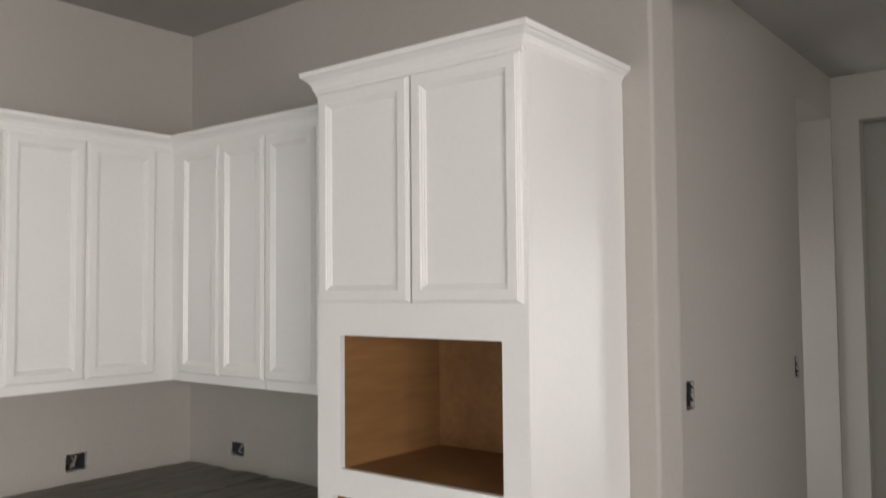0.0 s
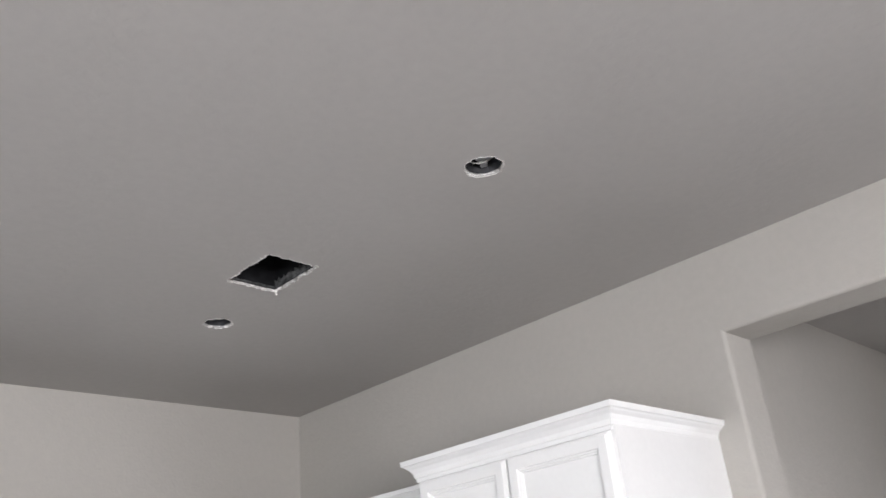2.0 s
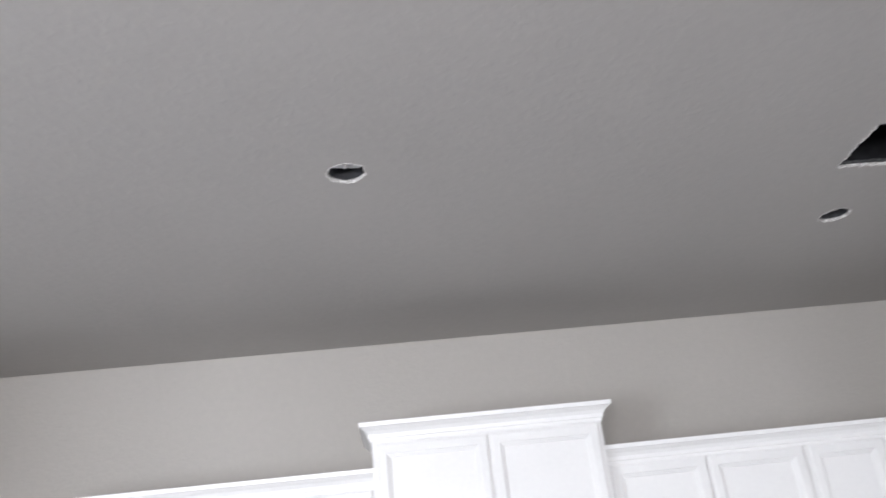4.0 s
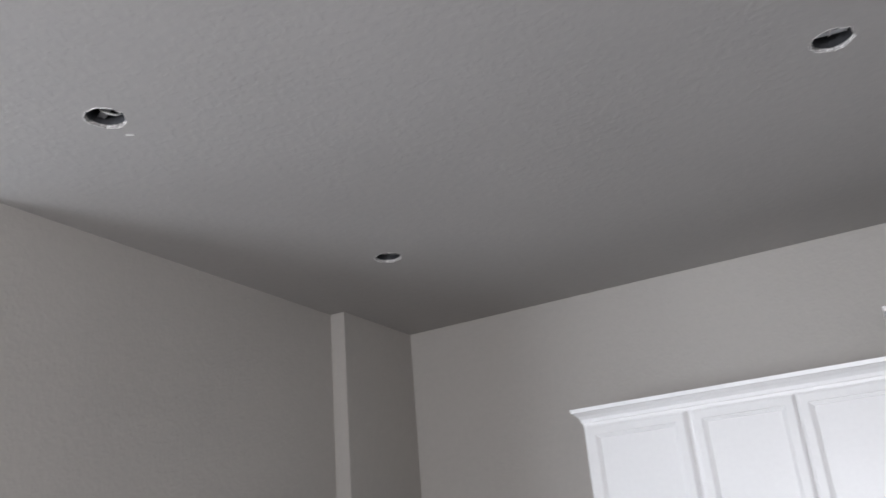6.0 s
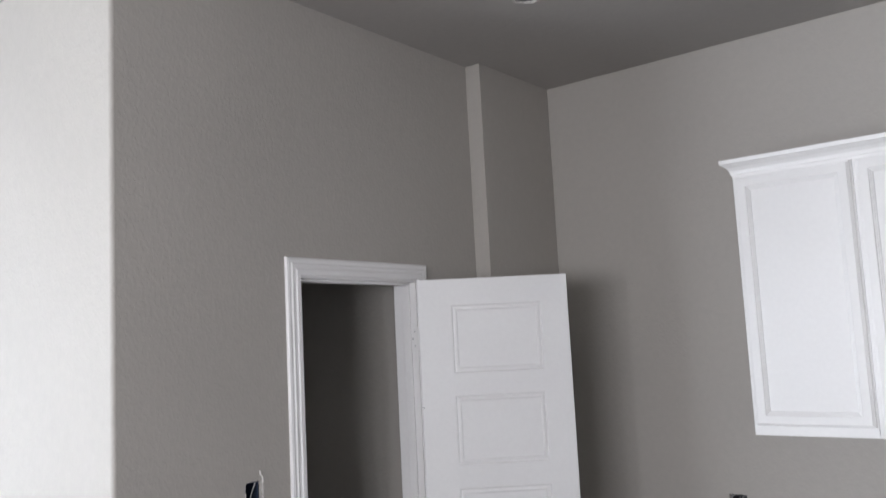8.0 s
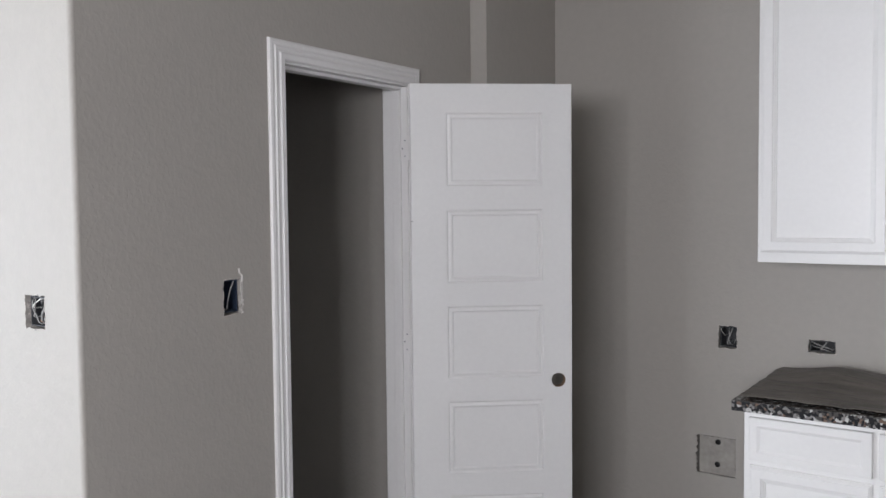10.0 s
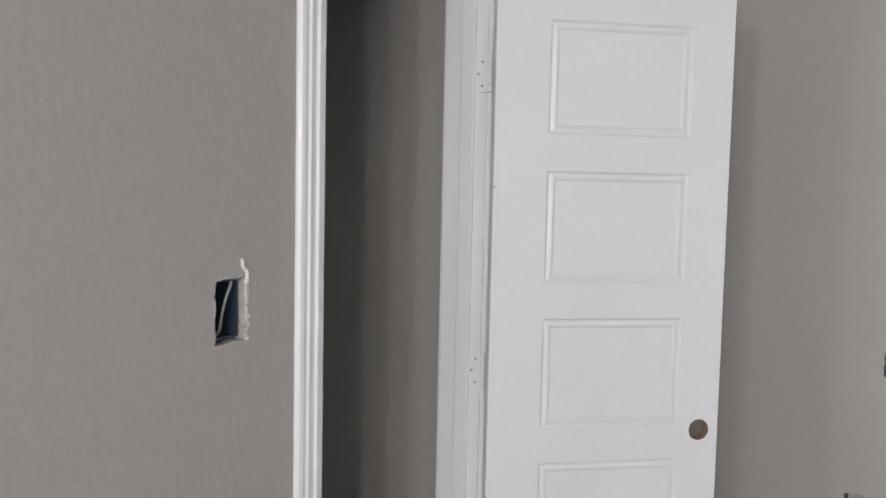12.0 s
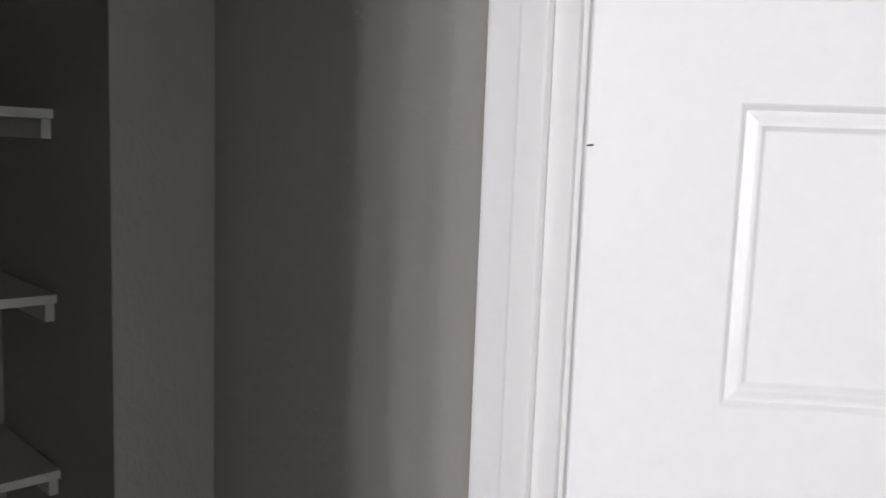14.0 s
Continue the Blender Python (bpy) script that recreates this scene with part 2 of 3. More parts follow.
def rim(name, m, loop, grow, proud, depth, parent, mat):
    """Torn edge round a cut hole: a thin uneven lip on the face and the cut itself."""
    bm = bmesh.new()
    cu, cv = (sum(p[i] for p in loop) / len(loop) for i in (0, 1))
    rings = []
    for lo, hi, w in ((0.6, 1.5, 0.0003), (0.35, 0.8, proud), (0.0, 0.15, proud * 0.8), (-0.05, 0.0, -depth)):
        ring = []
        for u, v in loop:
            d = Vector((u - cu, v - cv)).normalized() * grow * RNG.uniform(lo, hi)
            ring.append(bm.verts.new(m @ Vector((u + d.x, v + d.y, w))))
        rings.append(ring)
    for a, b in zip(rings, rings[1:]):
        bridge(bm, a, b)
    return part(name, bm, mat, parent)


def tube(bm, points, r, n=6):
    """A bent round wire through the points."""
    pts = [Vector(p) for p in points]
    fine = []
    for i in range(len(pts) - 1):
        a, b, c, d = pts[max(i - 1, 0)], pts[i], pts[i + 1], pts[min(i + 2, len(pts) - 1)]
        for k in range(5):
            t = k / 5
            fine.append(0.5 * ((2 * b) + (c - a) * t + (2 * a - 5 * b + 4 * c - d) * t * t + (3 * b - a - 3 * c + d) * t ** 3))
    fine.append(pts[-1])
    rings = []
    for i, p in enumerate(fine):
        t = (fine[min(i + 1, len(fine) - 1)] - fine[max(i - 1, 0)]).normalized()
        s = t.orthogonal().normalized()
        q = t.cross(s)
        rings.append([bm.verts.new(p + r * (math.cos(2 * math.pi * k / n) * s + math.sin(2 * math.pi * k / n) * q)) for k in range(n)])
    for a, b in zip(rings, rings[1:]):
        bridge(bm, a, b)
    bm.faces.new(rings[0])
    bm.faces.new(rings[-1])
    return bm


def sweep(bm, profile, path, ups=(0, 0, 1)):
    """A moulding: the profile (out, up) carried along a flat path with mitred corners; out lies to the path's right."""
    up = Vector(ups)
    pts = [Vector(p) for p in path]
    rings = []
    for i, p in enumerate(pts):
        d0 = (p - pts[i - 1]).normalized() if i else None
        d1 = (pts[i + 1] - p).normalized() if i < len(pts) - 1 else None
        n0 = d0.cross(up) if d0 else None
        n1 = d1.cross(up) if d1 else None
        if n0 and n1:
            o = (n0 + n1) / (1 + n0.dot(n1))
        else:
            o = n0 or n1
        rings.append([bm.verts.new(p + o * a + up * b) for a, b in profile])
    for a, b in zip(rings, rings[1:]):
        bridge(bm, a, b)
    bm.faces.new(rings[0])
    bm.faces.new(list(reversed(rings[-1])))
    return bm


def panelled(w, h, t, panels, profile, holes=(), edge_steps=((0.0018, 0.0), (0.0, -0.0018))):
    """A door leaf or cabinet door: face at local z = 0 (u across, v up), thickness behind it; each panel is sunk in by the
    profile of (inset, level) steps. Returns the frame's mesh and those of the flat panels."""
    ident = Matrix.Identity(4)
    bm = bmesh.new()
    rects = [rect(*p) for p in panels]
    e = edge_steps[0][0]
    front = flat_face(bm, ident, rect(e, w - e, e, h - e), [*rects, *holes], 0)
    edge = front[0]
    for a, level in edge_steps[1:]:
        ring = [bm.verts.new((u, v, level)) for u, v in rect(a, w - a, a, h - a)]
        bridge(bm, edge, ring)
        edge = ring
    back_out = [bm.verts.new((u, v, -t)) for u, v in rect(0, w, 0, h)]
    bridge(bm, edge, back_out)
    if holes:
        back = flat_face(bm, ident, rect(0, w, 0, h), holes, -t)
        for a, b in zip(front[1 + len(rects):], back[1:]):
            bridge(bm, a, b)
    else:
        bm.faces.new(back_out)
    fields = []
    for (u0, u1, v0, v1), loop in zip(panels, front[1:]):
        last = loop
        for inset, level in profile:
            ring = [bm.verts.new((u, v, level)) for u, v in rect(u0 + inset, u1 - inset, v0 + inset, v1 - inset)]
            bridge(bm, last, ring)
            last = ring
        inset, level = profile[-1]
        f = bmesh.new()
        f.faces.new([f.verts.new((u, v, level + 0.0001)) for u, v in rect(u0 + inset - 0.0004, u1 - inset + 0.0004, v0 + inset - 0.0004, v1 - inset + 0.0004)])
        fields.append(f)
    bmesh.ops.remove_doubles(bm, verts=bm.verts, dist=1e-6)
    return bm, fields


CAB_PROFILE = [(0.002, -0.00065), (0.0045, -0.0048), (0.008, -0.0052), (0.0105, -0.0096), (0.014, -0.01001), (0.0165, -0.0146), (0.0185, -0.01495)]
CAB_EDGE = ((0.0100, 0.0), (0.0090, -0.0004), (0.0078, -0.0040), (0.0050, -0.0044), (0.0038, -0.0085), (0.0012, -0.0089), (0.0, -0.0105))
DOOR_PROFILE = [(0.002, -0.0012), (0.006, -0.0056), (0.010, -0.0047), (0.0155, -0.0022), (0.019, -0.0022), (0.0232, -0.0055), (0.025, -0.0060)]
CROWN = [(0.0, 0.0), (0.005, 0.0), (0.006, 0.012), (0.010, 0.014), (0.013, 0.028), (0.021, 0.041), (0.031, 0.049), (0.034, 0.053),
         (0.041, 0.056), (0.043, 0.072), (0.0, 0.072)]
CASING = [(0.0, 0.0), (0.0, 0.011), (0.0045, 0.016), (0.0203, 0.017), (0.0242, 0.0130), (0.0325, 0.0112), (0.0362, 0.0145), (0.0405, 0.0143), (0.0440, 0.0110), (0.0490, 0.0112), (0.0530, 0.0124), (0.0610, 0.0105), (0.0644, 0.006), (0.0644, 0.0)]

# ---- structure ----
H = 3.053
PW = -5.092       # face of the pantry wall
PY = -2.356        # south face of the pantry
OPEN_Y = -2.460    # north jamb of the opening to the hall
OPEN_Z = 2.760
CANS = [(-1.067, -2.42), (-1.078, -1.05), (-2.743, -1.591), (-4.455, -1.057), (-4.437, -2.422)]
VENT = (-1.250, -1.062, -1.660, -1.410)


def structure(name, bm, mat, label):
    return tagged(link_mesh(name, bm, mat), label, name.split("_")[0], kind="structure")


down = face_on((0, 0, H), (1, 0, 0), (0, -1, 0))   # ceiling seen from below: u = x, v = -y
can_loops = [ragged_round(x, -y, 0.0525, 0.0042, 44) for x, y in CANS]
vent_loop = ragged(VENT[0], VENT[1], -VENT[3], -VENT[2], 0.0065, 0.0065)
structure("ceiling", plate(down, rect(-8.6, 3.45, -0.1, 6.0), [*can_loops, vent_loop], 0.016), CEIL,
          "greige painted drywall ceiling with knockdown texture and cut-outs")
structure("ceiling_attic", box_mesh(-8.7, 3.6, -6.1, 0.2, H + 0.42, H + 0.5, bevel=0), TIN, "dark roof space above the drywall ceiling")
structure("floor", box_mesh(-8.7, 3.6, -6.05, 0.2, -0.12, 0.0, bevel=0), CONCRETE, "dark dusty unfinished floor")
structure("ground", box_mesh(-60, 60, -90, 60, -0.5, -0.13, bevel=0), EARTH, "bare dry building plot around the house")

# junction boxes: (wall, u0, u1, v0, v1) with u along x or y
BOX_N = [(-0.628, -0.530, 0.985, 1.060), (-4.245, -4.170, 0.990, 1.082), (-3.890, -3.794, 1.002, 1.052), (-4.335, -4.172, 0.442, 0.606)]
BOX_E = [(-0.419, -0.313, 1.000, 1.062)]
BOX_P = [(-1.905, -1.840, 1.280, 1.383)]
BOX_S = [(-5.345, -5.248, 1.280, 1.366)]
north = face_on((0, 0, 0), (1, 0, 0), (0, 0, 1))       # faces -y
east = face_on((0, 0, 0), (0, -1, 0), (0, 0, 1))       # faces -x, u = -y
pantry = face_on((PW, 0, 0), (0, 1, 0), (0, 0, 1))     # faces +x, u = y
psouth = face_on((0, PY, 0), (1, 0, 0), (0, 0, 1))     # faces -y
hallw = face_on((0, -2.30, 0), (1, 0, 0), (0, 0, 1))
loops_n = [ragged(*b, 0.0022) for b in BOX_N[:3]]
_u0 = BOX_N[3][0]
loops_n.append([(u + RNG.uniform(-0.007, 0.006) if abs(u - _u0) < 0.003 else u, v) for u, v in ragged(*BOX_N[3], 0.0009, 0.009)])
loops_e = [ragged(-b[1], -b[0], b[2], b[3], 0.0022) for b in BOX_E]
loops_p = [ragged(*b, 0.003) for b in BOX_P]
loops_s = [ragged(*b, 0.003) for b in BOX_S]
HALL_BOX = [(0.613, 0.685, 1.296, 1.402), (2.06, 2.12, 1.295, 1.40)]
loops_h = [ragged(*b, 0.002) for b in HALL_BOX]

structure("wall_north", plate(north, rect(-8.5, 0.0, 0, H), loops_n, 0.14), WALL, "greige textured drywall behind the upper cabinets")
east_bm = plate(east, [(-0.14, 0), (-OPEN_Y, 0), (-OPEN_Y, OPEN_Z), (5.0, OPEN_Z), (5.0, 0), (5.9, 0), (5.9, H), (-0.14, H)], loops_e, 0.188)
nose = [e for e in east_bm.edges if abs(e.verts[0].co.x - e.verts[1].co.x) < 1e-4
        and (all(abs(v.co.y - OPEN_Y) < 1e-4 for v in e.verts) or all(abs(v.co.z - OPEN_Z) < 1e-4 for v in e.verts))]
bmesh.ops.bevel(east_bm, geom=nose, offset=0.014, segments=4, profile=0.5, affect="EDGES")
structure("wall_east", east_bm, WALL, "greige textured drywall with a wide bullnosed opening")
DY0, DY1, DZ = -1.667, -1.012, 2.062                    # rough door opening
structure("wall_pantry", plate(pantry, [(PY + 0.013, 0), (DY0, 0), (DY0, DZ), (DY1, DZ), (DY1, 0), (-0.0, 0), (-0.0, H), (PY + 0.013, H)],
                               loops_p, 0.11), WALL, "greige textured pantry wall with a door opening")
structure("wall_pantry_south", plate(psouth, rect(-8.5, PW - 0.013, 0, H), loops_s, 0.115), WALL, "greige textured drywall facing the bright windows")
structure("wall_chase", box_mesh(PW + 0.0005, -5.012, -0.598, -0.001, 0, H - 0.001, bevel=0.003), WALL, "narrow boxed-out drywall chase in the corner")
# corner bead with a rounded nose where the two pantry walls meet
bead = bmesh.new()
bmesh.ops.create_cone(bead, cap_ends=True, segments=32, radius1=0.0132, radius2=0.0132, depth=H - 0.004,
                      matrix=Matrix.Translation((PW - 0.013, PY + 0.013, H / 2)))
structure("trim_corner_bead", bead, WALL, "rounded drywall corner bead painted greige")

# pantry inside
structure("wall_pantry_back", box_mesh(-6.60, -6.46, -2.2408, -1.145, 0, H - 0.002, bevel=0), WALL, "greige back wall of the dark pantry")
structure("wall_pantry_nib", box_mesh(-6.60, -5.895, -1.145, -0.90, 0, H - 0.002, bevel=0.003), WALL, "greige projecting wall inside the pantry")
structure("wall_pantry_side", box_mesh(-5.895, PW - 0.111, -0.965, -0.90, 0, H - 0.002, bevel=0), WALL, "greige side wall inside the pantry")

# hall beyond the opening
HD0, HD1, HDZ = 2.217, 2.972, 2.798
structure("wall_hall", plate(hallw, [(0.189, 0), (HD0, 0), (HD0, HDZ), (HD1, HDZ), (HD1, 0), (3.2, 0), (3.2, H), (0.189, H)], loops_h, 0.24), WALL,
          "greige hall wall with a tall opening")
hend = face_on((3.0, 0, 0), (0, -1, 0), (0, 0, 1))
# the hole beside the doorway is added to pass the entry fill
structure("wall_hall_end", plate(hend, [(1.2, 0), (2.452, 0), (2.452, 2.775), (3.6, 2.775), (3.6, 0), (5.2, 0), (5.2, H), (1.2, H)], [rect(3.8, 5.0, 0.35, 2.4)], 0.12), WALL,
          "greige end wall of the hall with a doorway")
structure("wall_hall_room", plate(face_on((0, -1.6, 0), (1, 0, 0), (0, 0, 1)), rect(0.19, 3.4, 0, H - 0.002), [rect(2.1, 3.1, 0.35, 2.15)], 0.1), WALL, "greige wall of the room beyond the hall")
far_face = face_on((3.4, 0, 0), (0, -1, 0), (0, 0, 1))
structure("wall_hall_south", box_mesh(0.19, 3.4, -5.3, -5.2, 0, H - 0.002, bevel=0), WALL, "plain greige wall closing the hall")
# its hole holds the added entry window, out of view
structure("wall_hall_far", plate(far_face, rect(0, 6.05, 0, H - 0.002), [rect(3.9, 4.9, 0.5, 2.3)], 0.1), WALL, "plain greige wall closing the far room")

# great room behind
south = face_on((0, SOUTH, 0), (-1, 0, 0), (0, 0, 1))
west = face_on((WEST, 0, 0), (0, 1, 0), (0, 0, 1))
structure("wall_south", plate(south, rect(-0.19, 8.5, 0, H), [*(rect(-x1, -x0, *PATIO_Z) for x0, x1 in PATIO), rect(-SIDE[1], -SIDE[0], *SIDE[2:]), rect(-GREAT[1], -GREAT[0], *GREAT[2:])], 0.15), WALL,
          "greige window wall of the great room")
structure("wall_west", plate(west, rect(-6.05, 0.14, 0, H - 0.002), [rect(*SLIDER)], 0.15), WALL, "greige wall of the great room with a wide glazed opening")


def window(name, m, u0, u1, v0, v1, mullions):
    """A framed window set into its opening; local u across, v up, w into the room."""
    ob = thing(name, "unseen white framed window on the building plot, put in for daylight", "window", m, kind="structure")
    f = 0.025 if u1 - u0 > 0.5 else 0.012
    for a in [u0 + f + 0.001, u1 - f - 0.001, *mullions]:
        part("window_frame", box_mesh(a - f, a + f, v0 + 0.001, v1 - 0.001, -0.13, -0.07), TRIMW, ob)
    for v in (v0 + 0.026, v1 - 0.026):
        part("window_rail", box_mesh(u0 + 2 * f + 0.002, u1 - 2 * f - 0.002, v - 0.024, v + 0.024, -0.128, -0.072), TRIMW, ob)
    pane = part("pane", box_mesh(u0 + 2 * f + 0.002, u1 - 2 * f - 0.002, v0 + 0.05, v1 - 0.05, -0.104, -0.096, bevel=0), GLASS, ob)
    pane.visible_shadow = False
    return ob


for k, (x0, x1) in enumerate(PATIO):
    window(f"window_{k + 5}", south, -x1, -x0, *PATIO_Z, [])
window("window_1", south, -GREAT[1], -GREAT[0], *GREAT[2:], [6.85])
# added window, out of view, housing the side fill
window("window_2", south, -SIDE[1], -SIDE[0], *SIDE[2:], [])
# added window for the entry fill, never in view
window("window_4", far_face, 3.9, 4.9, 0.5, 2.3, [])
window("window_3", west, *SLIDER, [-4.4])

# ---- pantry door ----


def door_frame():
    ob = thing("door_frame", "white painted jamb and profiled casing round the pantry doorway", "door frame", kind="structure")
    x0, x1 = PW - 0.113, PW + 0.003
    part("jamb", box_mesh(x0, x1, DY0 + 0.0005, DY0 + 0.018, 0, DZ - 0.02), TRIMW, ob)
    part("jamb", box_mesh(x0, x1, DY1 - 0.018, DY1 - 0.0005, 0, DZ - 0.02), TRIMW, ob)
    part("jamb", box_mesh(x0, x1, DY0 + 0.0005, DY1 - 0.0005, DZ - 0.0195, DZ - 0.001), TRIMW, ob)
    s0, s1 = PW - 0.065, PW - 0.026
    part("door_stop", box_mesh(s0, s1, DY0 + 0.0181, DY0 + 0.029, 0, DZ - 0.031, bevel=0.005), TRIMW, ob)
    part("door_stop", box_mesh(s0, s1, DY1 - 0.029, DY1 - 0.0181, 0, DZ - 0.031, bevel=0.005), TRIMW, ob)
    part("door_stop", box_mesh(s0, s1, DY0 + 0.0181, DY1 - 0.0181, DZ - 0.0305, DZ - 0.0196, bevel=0.003), TRIMW, ob)
    bm = bmesh.new()
    i0, i1, iz = DY0 + 0.012, DY1 - 0.012, DZ - 0.012
    # the profile runs outward from the opening; its height stands off the wall
    sweep(bm, CASING, [(PW, i1, 0), (PW, i1, iz), (PW, i0, iz), (PW, i0, 0)], (1, 0, 0))
    part("casing", bm, TRIMW, ob, "white profiled door casing")
    bm = sweep(bmesh.new(), CASING, [(PW - 0.11, i0, 0), (PW - 0.11, i0, iz), (PW - 0.11, i1, iz), (PW - 0.11, i1, 0)], (-1, 0, 0))
    part("casing", bm, TRIMW, ob, "white profiled casing on the pantry side")
    return ob


door_frame()

LEAF_W, LEAF_H, LEAF_T = 0.603, 2.03, 0.035
LEAF_ANGLE = 40.6
leaf_u = Vector((math.cos(radians(LEAF_ANGLE)), math.sin(radians(LEAF_ANGLE)), 0))
leaf_m = face_on((-5.041, -1.077, 0.014), leaf_u, (0, 0, 1))


def pantry_door():
    ob = thing("pantry_door", "open white five-panel hollow door with no knob fitted", "door", leaf_m)
    panels = [(0.132, 0.494, z, z + 0.272) for z in (0.217, 0.576, 0.935, 1.294, 1.652)]
    bore = [(0.551 + 0.027 * math.cos(2 * math.pi * i / 32), 0.920 + 0.027 * math.sin(2 * math.pi * i / 32)) for i in range(32)]
    bm, fields = panelled(LEAF_W, LEAF_H, LEAF_T, panels, DOOR_PROFILE, [bore])
    leaf = part("leaf", bm, DOORW, ob)
    for f in fields:
        part("panel", f, DOORW, leaf)
    bm = bmesh.new()
    a = [bm.verts.new((0.551 + 0.0268 * math.cos(2 * math.pi * i / 32), 0.920 + 0.0268 * math.sin(2 * math.pi * i / 32), -0.001)) for i in range(32)]
    b = [bm.verts.new((v.co.x, v.co.y, -LEAF_T + 0.001)) for v in a]
    bridge(bm, a, b)
    part("bore_lining", bm, LUMBER, leaf, "raw wood edge of the lock bore", smooth=True)
    bm = bmesh.new()
    tube(bm, [(0.001, 1.524, -0.012), (0.002, 1.5245, 0.0004), (0.007, 1.525, 0.0010)], 0.0009)
    part("nail", bm, TIN, leaf, "small dark nail at the door edge")
    return ob


pantry_door()


def hinge(z):
    """Jamb leaf with three screws, knuckle and the leaf on the door's edge."""
    ob = thing("door_hinge", "white painted steel butt hinge on the pantry jamb", "hinge", pose(PW + 0.004, DY1 - 0.0183, z), "hinges of the pantry door")
    part("jamb_leaf", box_mesh(-0.036, 0.002, -0.0022, 0, -0.045, 0.045, bevel=0.0008), TRIMW, ob)
    bm = bmesh.new()
    for k in range(5):
        bmesh.ops.create_cone(bm, cap_ends=True, segments=14, radius1=0.0058, radius2=0.0058, depth=0.0172,
                              matrix=Matrix.Translation((0.008, -0.002, -0.036 + 0.018 * k)))
    part("knuckle", bm, TRIMW, ob)
    for dx, dz in ((-0.013, 0.029), (-0.024, 0.0), (-0.013, -0.029)):
        bm = bmesh.new()
        bmesh.ops.create_cone(bm, cap_ends=True, segments=12, radius1=0.0038, radius2=0.003, depth=0.0012,
                              matrix=Matrix.Translation((dx, -0.0026, dz)) @ pose(0, 0, 0, 90))
        part("screw", bm, STEEL, ob, "dull steel screw head")
    return ob


for z in (1.812, 1.08, 0.28):
    hinge(z)

# ---- cabinets ----


def cabinet_door(w, h, parent, m):
    bm, fields = panelled(w, h, 0.019, [(0.038, w - 0.038, 0.038, h - 0.038)], CAB_PROFILE, (), CAB_EDGE)
    d = part("door", bm, WHITE, parent)
    d.matrix_local = m
    for f in fields:
        part("panel", f, WHITE, d)
    return d


def wall_cabinet(name, label, m, w, depth, z0, z1, doors, door_z, group="upper cabinets"):
    """A face-framed cabinet; local u across the front, v up, w out of the front; the back lies on the wall."""
    ob = thing(name, label, "cabinet", m, group)
    bm = box(bmesh.new(), 0.0006, w - 0.0006, z0, z1, -depth, 0, bevel=0.0015)
    part("body", bm, WHITE, ob)
    for a, b in doors:
        cabinet_door(b - a, door_z[1] - door_z[0], ob, Matrix.Translation((a, door_z[0], 0.0195)))
    return ob


UZ0, UZ1, UD = 1.375, 2.40, 0.312
DOORZ = (1.412, 2.384)


def on_north(x, y):
    return face_on((x, y, 0), (1, 0, 0), (0, 0, 1))


def on_east(x, y):
    return face_on((x, y, 0), (0, -1, 0), (0, 0, 1))


def fronts(w, n, margin=0.012, gap=0.004, left=None, right=None):
    a, b = (margin if left is None else left), w - (margin if right is None else right)
    d = (b - a - gap * (n - 1)) / n
    return [(a + i * (d + gap), a + i * (d + gap) + d) for i in range(n)]


wall_cabinet("wall_cabinet", "single-door white upper cabinet beside the pantry corner", on_north(-4.007, -UD), 0.439, UD - 0.002, UZ0, UZ1, [(0.013, 0.431)], DOORZ)
wall_cabinet("wall_cabinet", "white two-door upper cabinet beside the hood cabinet", on_north(-3.568, -UD), 0.81, UD - 0.002, UZ0, UZ1, [(0.014, 0.402), (0.407, 0.80)], DOORZ)
wall_cabinet("wall_cabinet", "white two-door upper cabinet between hood and corner", on_north(-1.858, -UD), 0.812, UD - 0.002, UZ0, UZ1, fronts(0.812, 2), DOORZ)
wall_cabinet("wall_cabinet", "white two-door upper cabinet with corner filler", on_north(-1.046, -UD), 1.044, UD - 0.002, UZ0, UZ1, [(0.006, 0.319), (0.329, 0.638)], DOORZ)
wall_cabinet("wall_cabinet", "white two-door upper cabinet returning from the corner", on_east(-UD, -0.3135), 0.643, UD - 0.002, UZ0, UZ1, [(0.070, 0.350), (0.357, 0.639)], DOORZ)
wall_cabinet("wall_cabinet", "white two-door upper cabinet beside the oven tower", on_east(-UD, -0.957), 0.586, UD - 0.002, UZ0, UZ1, [(0.006, 0.289), (0.295, 0.580)], DOORZ)
HOOD_D = 0.385
wall_cabinet("hood_cabinet", "taller white two-door cabinet over the range position", on_north(-2.757, -HOOD_D), 0.898, HOOD_D - 0.002, 1.75, 2.562,
             fronts(0.898, 2, 0.016, 0.004), (1.78, 2.538), "upper cabinets")


def crown(name, label, path):
    bm = sweep(bmesh.new(), CROWN, path)
    return tagged(link_mesh(name, bm, WHITE), label, "crown moulding")


CZ = 2.384
crown("crown_moulding", "white stepped crown moulding on the upper cabinets", [(-4.0, -0.003, CZ), (-4.0, -UD - 0.002, CZ), (-2.758, -UD - 0.002, CZ)])
crown("crown_moulding", "white stepped crown moulding turning the kitchen corner",
      [(-1.857, -UD - 0.002, CZ), (-UD - 0.002, -UD - 0.002, CZ), (-UD - 0.002, -1.541, CZ)])
crown("crown_moulding", "white crown moulding on the hood cabinet",
      [(-2.757, -0.003, 2.546), (-2.757, -HOOD_D - 0.002, 2.546), (-1.859, -HOOD_D - 0.002, 2.546), (-1.859, -0.003, 2.546)])

TX, TY0, TY1 = -0.585, -1.545, -2.357


